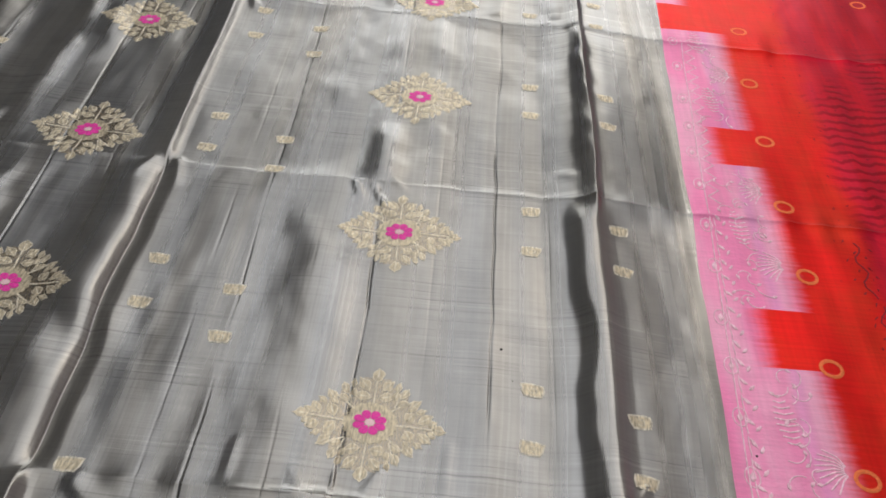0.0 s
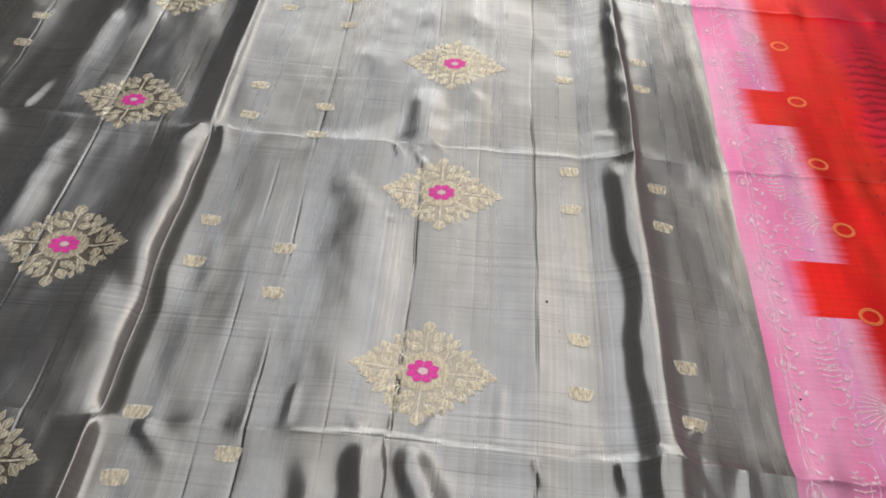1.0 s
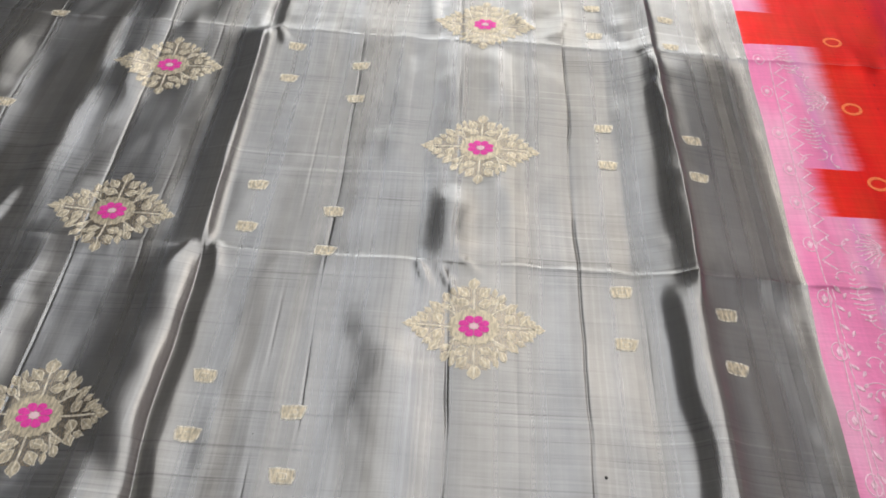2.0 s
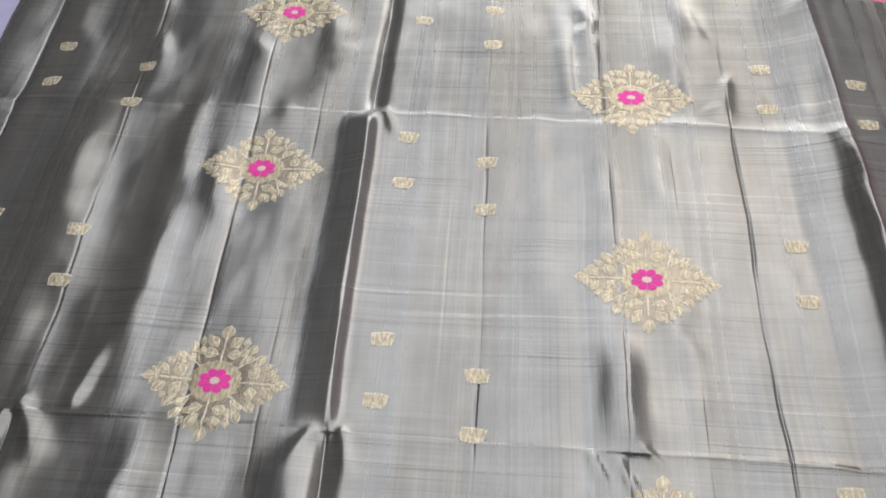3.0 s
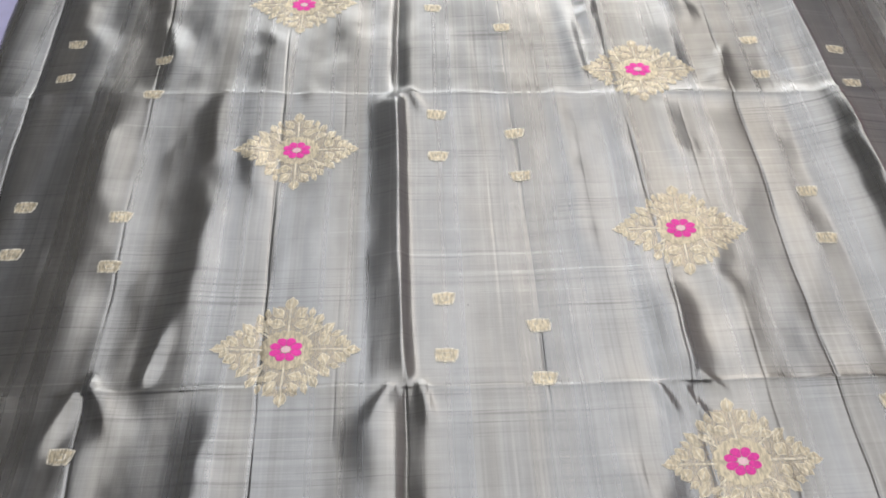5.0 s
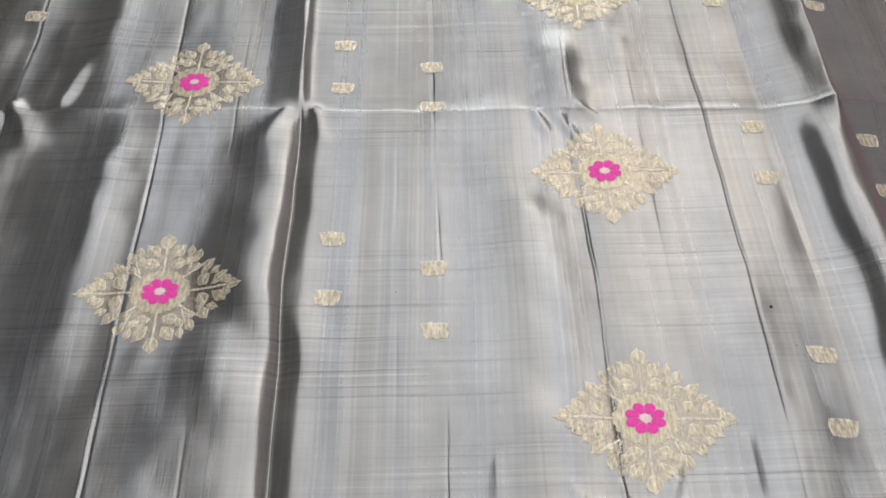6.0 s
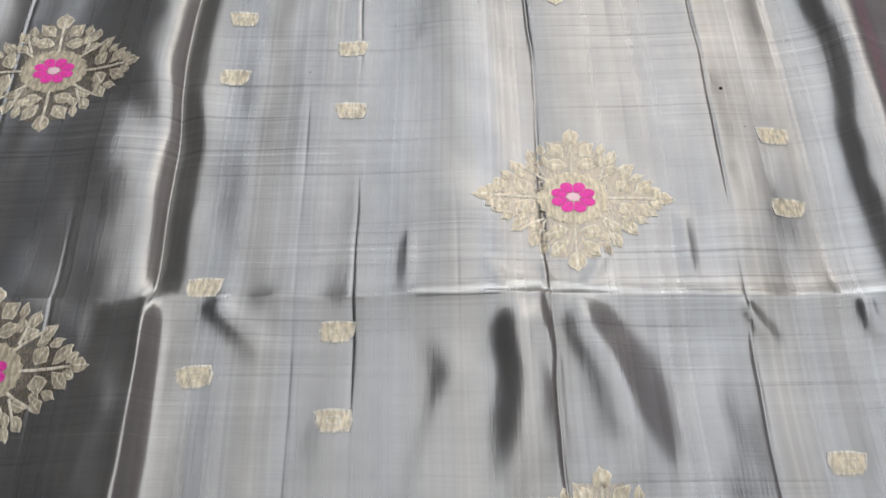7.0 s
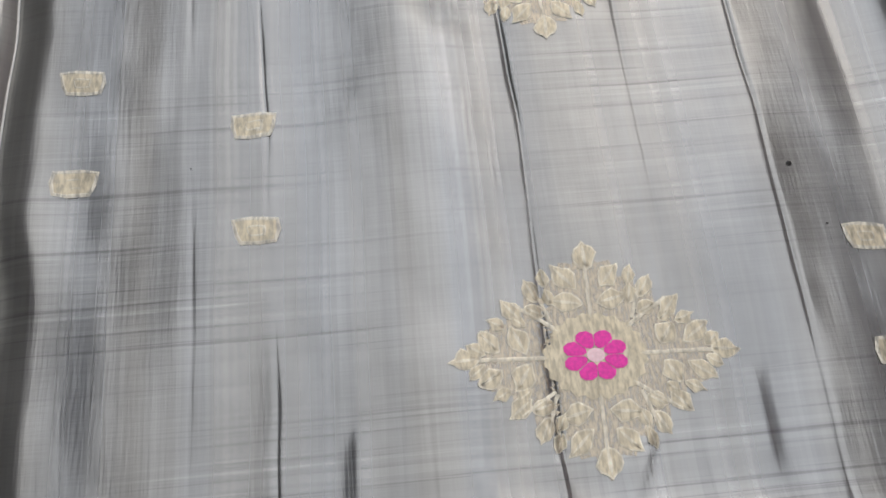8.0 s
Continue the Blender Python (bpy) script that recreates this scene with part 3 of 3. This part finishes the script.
def motif(x0, y0, seed):
    """One woven diamond of leaves with a magenta flower at its heart."""
    r = random.Random(seed)
    lean = r.uniform(-0.04, 0.04)
    c, s = math.cos(lean), math.sin(lean)

    def at(x, y, up):
        px, py = x0 + x * c - y * s, y0 + x * s + y * c
        return (px, py, 0.0004 + up)

    verts, faces = [], []
    n, rings = 96, 26
    verts.append(at(0, 0, -0.00015))
    for k in range(rings):
        for j in range(n):
            a = 2 * math.pi * j / n
            ca, sa = abs(math.cos(a)), abs(math.sin(a))
            reach = 1 / (ca / 0.0500 + sa / 0.0410) * (1.0 + 0.06 * math.cos(24 * a))
            f = (k + 1) / rings
            verts.append(at(math.cos(a) * reach * f, math.sin(a) * reach * f, -0.00015))
    for j in range(n):
        faces.append((0, 1 + j, 1 + (j + 1) % n))
        for k in range(rings - 1):
            a, b = 1 + k * n + j, 1 + k * n + (j + 1) % n
            faces.append((a, a + n, b + n, b))
    m = part("motif", verts, faces, M_ZARI_FIELD, saree, "woven gold diamond of leaves with magenta flower")

    for x, y, turn_deg, length, width in MOTIF_LEAVES:
        verts, faces = [], []
        add_leaf(verts, faces, at, x + r.uniform(-4e-4, 4e-4), y + r.uniform(-4e-4, 4e-4), radians(turn_deg + r.uniform(-8, 8)),
                 length * r.uniform(1.02, 1.18), width * r.uniform(1.04, 1.22), 0.00014)
        blade = part("leaf", verts, faces, M_CREAM, m)
        blade.data.materials.append(M_ZARI)
        rim = len(LEAF)
        for p in blade.data.polygons[rim:3 * rim]:  # the blade between rim and midrib
            p.material_index = 1
    stems = []
    for sx in (1, -1):
        stems.append([(sx * (0.016 + 0.0045 * k), 0.0002 * math.sin(3 * k)) for k in range(7)])
        stems.append([(0.0002 * math.sin(3 * k), sx * (0.013 + 0.0042 * k)) for k in range(6)])
        for sy in (1, -1):
            stems.append([(sx * (0.0125 + 0.0032 * k), sy * (0.0095 + 0.0022 * k + 0.0004 * math.sin(k))) for k in range(6)])
            stems.append([(sx * (0.0150 + 0.0012 * k), sy * (0.0130 + 0.0034 * k)) for k in range(5)])
    for points in stems:
        verts, faces = [], []
        add_ribbon(verts, faces, at, points, 0.0015, 0.0002)
        part("stem", verts, faces, M_CREAM, m)
    verts, faces = [], []
    ring = 40
    for f in (0.02, 0.66, 0.86, 1.0):
        for j in range(ring):
            a = 2 * math.pi * j / ring
            k = f * (1 + (0.05 if j % 2 else -0.03) * (f > 0.9))
            verts.append(at(0.0185 * k * math.cos(a), 0.0152 * k * math.sin(a), 0.00022 if f < 0.95 else 0.0001))
    for q in range(3):
        for j in range(ring):
            a, b = q * ring + j, q * ring + (j + 1) % ring
            faces.append((a, a + ring, b + ring, b))
    part("wreath", verts, faces, M_ZARI, m)
    flower_verts, flower_faces = [], []
    for k in range(8):
        a = 2 * math.pi * (k + 0.5) / 8
        ca, sa = math.cos(a), math.sin(a)
        base = len(flower_verts)
        flower_verts.append(at(0.0080 * ca, 0.0068 * sa, 0.0006))
        for j in range(10):
            b = 2 * math.pi * j / 10
            u, v = 0.0078 + 0.0044 * math.cos(b), 0.0032 * math.sin(b) * (1.15 if math.cos(b) > 0 else 0.85)
            flower_verts.append(at(u * ca - v * sa, 0.78 * (u * sa + v * ca), 0.00045 + 0.00002 * (k % 2)))
        flower_faces += [(base, base + 1 + j, base + 1 + (j + 1) % 10) for j in range(10)]
    fl = part("flower", flower_verts, flower_faces, M_PINK, m, "magenta eight-petalled flower")
    verts = [at(0, 0, 0.0008)] + [at(0.0034 * math.cos(j * math.pi / 6), 0.0026 * math.sin(j * math.pi / 6), 0.00065) for j in range(12)]
    part("flower_eye", verts, [(0, 1 + j, 1 + (j + 1) % 12) for j in range(12)], M_PALE_PINK, m, "pale pink eye")
    return m


for k, y in enumerate((0.646, 0.455, 0.267, 0.088, -0.092, -0.272)):
    motif(-0.300 - 0.019 * (y - 0.267) / 0.53, y, 100 + k)
for k, y in enumerate((0.542, 0.361, 0.177, 0.0, -0.180, -0.345)):
    motif(0.0, y, 200 + k)


def butti(x0, y0, seed):
    """A small woven paisley-like tablet: two loops and a curl."""
    r = random.Random(seed)
    lean = r.uniform(-0.12, 0.12)
    c, s = math.cos(lean), math.sin(lean)
    flip = r.choice((1, 1, -1))

    def at(x, y, up):
        px, py = x0 + flip * (x * c - y * s), y0 + x * s + y * c
        return (px, py, 0.0004 + up)

    verts, faces = [], []
    outline = [(-0.0092, 0.0050), (-0.0098, 0.0008), (-0.0086, -0.0048), (-0.0024, -0.0054), (0.0062, -0.0050), (0.0080, -0.0012), (0.0096, 0.0048), (0.0030, 0.0056), (-0.0040, 0.0054)]
    for f, w in ((0.84, 0.0022), (0.34, 0.0020)):
        add_ribbon(verts, faces, at, [(x * f + r.uniform(-2e-4, 2e-4), y * f + r.uniform(-2e-4, 2e-4)) for x, y in outline], w, 0.00016, True)
    base = len(verts)
    verts.append(at(0, 0, 0.0001))
    verts += [at(x * 0.8, y * 0.8, 0.0001) for x, y in outline]
    n = len(outline)
    field = [(base, base + 1 + (j + 1) % n, base + 1 + j) for j in range(n)]
    b = part("butti", verts, faces + field, M_BUTTI, saree, "small woven gold butti", False)
    b.data.materials.append(M_ZARI)
    for p in b.data.polygons[len(faces):]:
        p.material_index = 1
    return b


BUTTI_COLUMNS = [(-0.523, (0.593, 0.547, 0.400, 0.355, 0.215, 0.170, 0.033, -0.012, -0.15, -0.195)), (-0.438, (0.568, 0.522, 0.385, 0.340, 0.195, 0.150, 0.015, -0.03, -0.165, -0.21)),
                 (-0.187, (0.635, 0.491, 0.444, 0.305, 0.259, 0.124, 0.081, -0.050, -0.095, -0.23, -0.275)), (-0.120, (0.650, 0.604, 0.468, 0.421, 0.281, 0.239, 0.101, 0.057, -0.073, -0.116, -0.25, -0.295)),
                 (0.112, (0.577, 0.531, 0.395, 0.348, 0.214, 0.169, 0.037, -0.008, -0.137, -0.182, -0.315)), (0.186, (0.555, 0.510, 0.375, 0.330, 0.194, 0.150, 0.016, -0.028, -0.158, -0.203, -0.335))]
for k, (x, ys) in enumerate(BUTTI_COLUMNS):
    for j, y in enumerate(ys):
        butti(x + (0.03 * (0.57 - y) if k == 0 else 0.0), y, 1000 + 100 * k + j)

# ---- weaving on the border ----


def on_cloth(x, y, up):
    return (x, y, 0.0003 + up)


for k, (x, y) in enumerate([(0.358, 0.632), (0.356, 0.540), (0.349, 0.440), (0.346, 0.345), (0.343, 0.252), (0.344, 0.171), (0.340, 0.081), (0.341, -0.007), (0.340, -0.098), (0.52, 0.625)]):
    verts, faces = [], []
    add_ribbon(verts, faces, on_cloth, [(x + 0.0082 * math.cos(a * math.pi / 12), y + 0.0068 * math.sin(a * math.pi / 12)) for a in range(24)], 0.0030, 0.0003, True)
    part("ring", verts, faces, M_ORANGE, saree, "small orange woven ring")


def on_pink(x, y):
    block = ((y + 1.055) / 0.2265) % 1 < 0.245
    return x < 0.325 - 0.038 * block - 0.035 * (y > 0.53)


def zig_x(y):
    return 0.268 + 0.046 * y


points, y, side = [], 0.512, 1
while y > 0.246:  # the zigzag stops at the fold
    points.append((zig_x(y) + 0.0052 * side, y))
    y, side = y - 0.0088, -side
verts, faces = [], []
add_ribbon(verts, faces, on_cloth, points, 0.0019, 0.0003)
part("zigzag", verts, faces, M_SILVER_PINK, saree, "pale woven zigzag line")
verts, faces = [], []
add_ribbon(verts, faces, on_cloth, [(zig_x(0.668 - 0.004 * k) - 0.0078, 0.668 - 0.004 * k) for k in range(240) if 0.512 > 0.668 - 0.004 * k > -0.4], 0.0011, 0.0003)
part("border_line", verts, faces, M_SILVER_PINK, saree, "thin pale woven line")
rr = random.Random(5)
verts, faces = [], []
y = 0.232
while y > -0.40:
    x = zig_x(y)
    add_leaf(verts, faces, on_cloth, x - 0.001, y - 0.004, radians(-48 + rr.uniform(-12, 12)), 0.0085, 0.0034, 0.0003)
    add_leaf(verts, faces, on_cloth, x + 0.004, y - 0.009, radians(-125 + rr.uniform(-12, 12)), 0.0070, 0.0030, 0.0003)
    add_ribbon(verts, faces, on_cloth, [(x - 0.004, y + 0.001), (x - 0.0045, y - 0.006), (x - 0.004, y - 0.014)], 0.0010, 0.0003)
    y -= 0.0165
part("vine", verts, faces, M_SILVER_PINK, saree, "pale woven vine band")
# ferns and blossoms in self colour
for k in range(11):
    verts, faces = [], []
    y = 0.615 - 0.094 * k + rr.uniform(-0.006, 0.006)
    x = 0.288 + 0.026 * y + rr.uniform(-0.003, 0.003)
    for j in range(9):
        w = 0.0075 * math.sin(math.pi * (j + 1.2) / 11)
        add_ribbon(verts, faces, on_cloth, [(x - w + 0.0004 * j, y - 0.0046 * j), (x + 0.0006 * j, y - 0.0046 * j - 0.0014), (x + w + 0.0006 * j, y - 0.0046 * j + 0.0003)], 0.0014, 0.0003)
    if on_pink(x + 0.008, y) and on_pink(x + 0.008, y - 0.04):
        part("fern", verts, faces, M_SILVER_PINK, saree)
    verts, faces = [], []
    bx, by = 0.330 + rr.uniform(-0.004, 0.004), 0.632 - 0.0905 * k
    for j in range(9):
        a = math.pi * (0.7 + 0.6 * j / 8)
        add_ribbon(verts, faces, on_cloth, [(bx + 0.004 * math.cos(a), by + 0.004 * math.sin(a)), (bx + 0.011 * math.cos(a), by + 0.011 * math.sin(a) + 0.001), (bx + 0.024 * math.cos(a + 0.12), by + 0.020 * math.sin(a + 0.12))], 0.0012, 0.0003)
    if on_pink(bx - 0.020, by - 0.012) and on_pink(0.30, by + 0.006):
        part("blossom", verts, faces, M_SILVER_PINK, saree)
    for j in range(2):
        verts, faces = [], []
        cx, cy = border_line(y) + 0.0105, y - 0.020 - 0.045 * j
        add_ribbon(verts, faces, on_cloth, [(cx + 0.0052 * math.cos(a * math.pi / 6), cy + 0.0075 * math.sin(a * math.pi / 6)) for a in range(12)], 0.0010, 0.0003, True)
        add_leaf(verts, faces, on_cloth, cx, cy, radians(80), 0.0080, 0.0050, 0.0003)
        if cy < 0.51:
            part("oval", verts, faces, M_SILVER_PINK, saree)

for k in range(120):
    verts, faces = [], []
    y = 0.50 - 0.0070 * k + rr.uniform(-0.004, 0.004)
    x = rr.uniform(0.288, 0.322) + 0.02 * y
    a = rr.uniform(0, 6.28)
    curl = rr.uniform(0.6, 1.4) * rr.choice((1, -1))
    points = []
    for j in range(7):
        points.append((x, y))
        x, y, a = x + 0.0026 * math.cos(a), y + 0.0026 * math.sin(a), a + curl * 0.35
    add_ribbon(verts, faces, on_cloth, points, 0.0010, 0.0003)
    add_leaf(verts, faces, on_cloth, x, y, a, 0.0055, 0.0032, 0.0003)
    if all(on_pink(px, py) for px, py in points + [(x, y)]):
        part("tendril", verts, faces, M_SILVER_PINK, saree)

# dark sprays on the red, below the middle fold
for k in range(5):
    y = 0.215 - 0.068 * k
    x = 0.392 + rr.uniform(-0.004, 0.006)
    verts, faces = [], []
    points = [(x + 0.004 * math.sin(1.3 * j + k), y - 0.0055 * j) for j in range(12)]
    add_ribbon(verts, faces, on_cloth, points, 0.0013, 0.0002)
    spray = part("spray", verts, faces, M_MAROON, saree, "dark maroon woven spray")
    for j, (px, py) in enumerate(points):
        verts, faces = [], []
        side = 1 if j % 2 else -1
        add_leaf(verts, faces, on_cloth, px + side * rr.uniform(0.004, 0.010), py + rr.uniform(-0.002, 0.002), radians(-60 * side + rr.uniform(-25, 25)), rr.uniform(0.003, 0.006), rr.uniform(0.0012, 0.002), 0.0002)
        part("leaf", verts, faces, M_MAROON, spray)

# dark specks in the weave
for x, y, size in ((0.089, 0.069, 0.0011), (0.226, -0.002, 0.0003), (-0.253, 0.395, 0.0003), (-0.144, 0.084, 0.0003), (0.235, 0.205, 0.0003), (0.044, 0.62, 0.0003), (-0.170, 0.300, 0.0003), (0.098, 0.043, 0.0004), (0.268, 0.004, 0.0009)):
    verts = [(x, y, 0.0009)] + [(x + size * math.cos(a * 0.7854), y + size * math.sin(a * 0.7854), 0.0003) for a in range(8)]
    part("speck", verts, [(0, 1 + a, 1 + (a + 1) % 8) for a in range(8)], M_SPOT, saree, "tiny dark speck")

# ---- the folded-back layer that shows past the far edge ----
under = tagged(new("folded_cloth"), "pale reverse side of folded silk lying behind the saree", "cloth")
u, v = np.meshgrid(np.linspace(0, 1, 110), np.linspace(0, 1, 60))
xs = -0.07 + 0.75 * u + 0.06 * v
ys = 0.655 - 0.03 * u + v * (0.055 + 0.34 * u)
zs = FLOOR_Z + 0.004 + 0.004 * np.exp(-(((u - 0.22 - 0.05 * v) / 0.02) ** 2)) + 0.0022 * (1 + vnoise(u * 12, v * 5, 40)) + 0.0030 * np.exp(-(((u - 0.46) / 0.05) ** 2))
edge = np.minimum(np.minimum(u, 1 - u) * 0.75, (1 - v) * 0.25)
zs = np.where(edge < 0.0005, FLOOR_Z + 0.001, zs)
split = 39
sheet("reverse", xs[:, :split], ys[:, :split], zs[:, :split], M_UNDER, under)
sheet("pink_reverse", xs[:, split - 1:], ys[:, split - 1:], zs[:, split - 1:], plain("pink_reverse", (0.80, 0.22, 0.38), 0.55, 0.1, 300, 0.0004, 0.1), under, "bright pink reverse of the border")
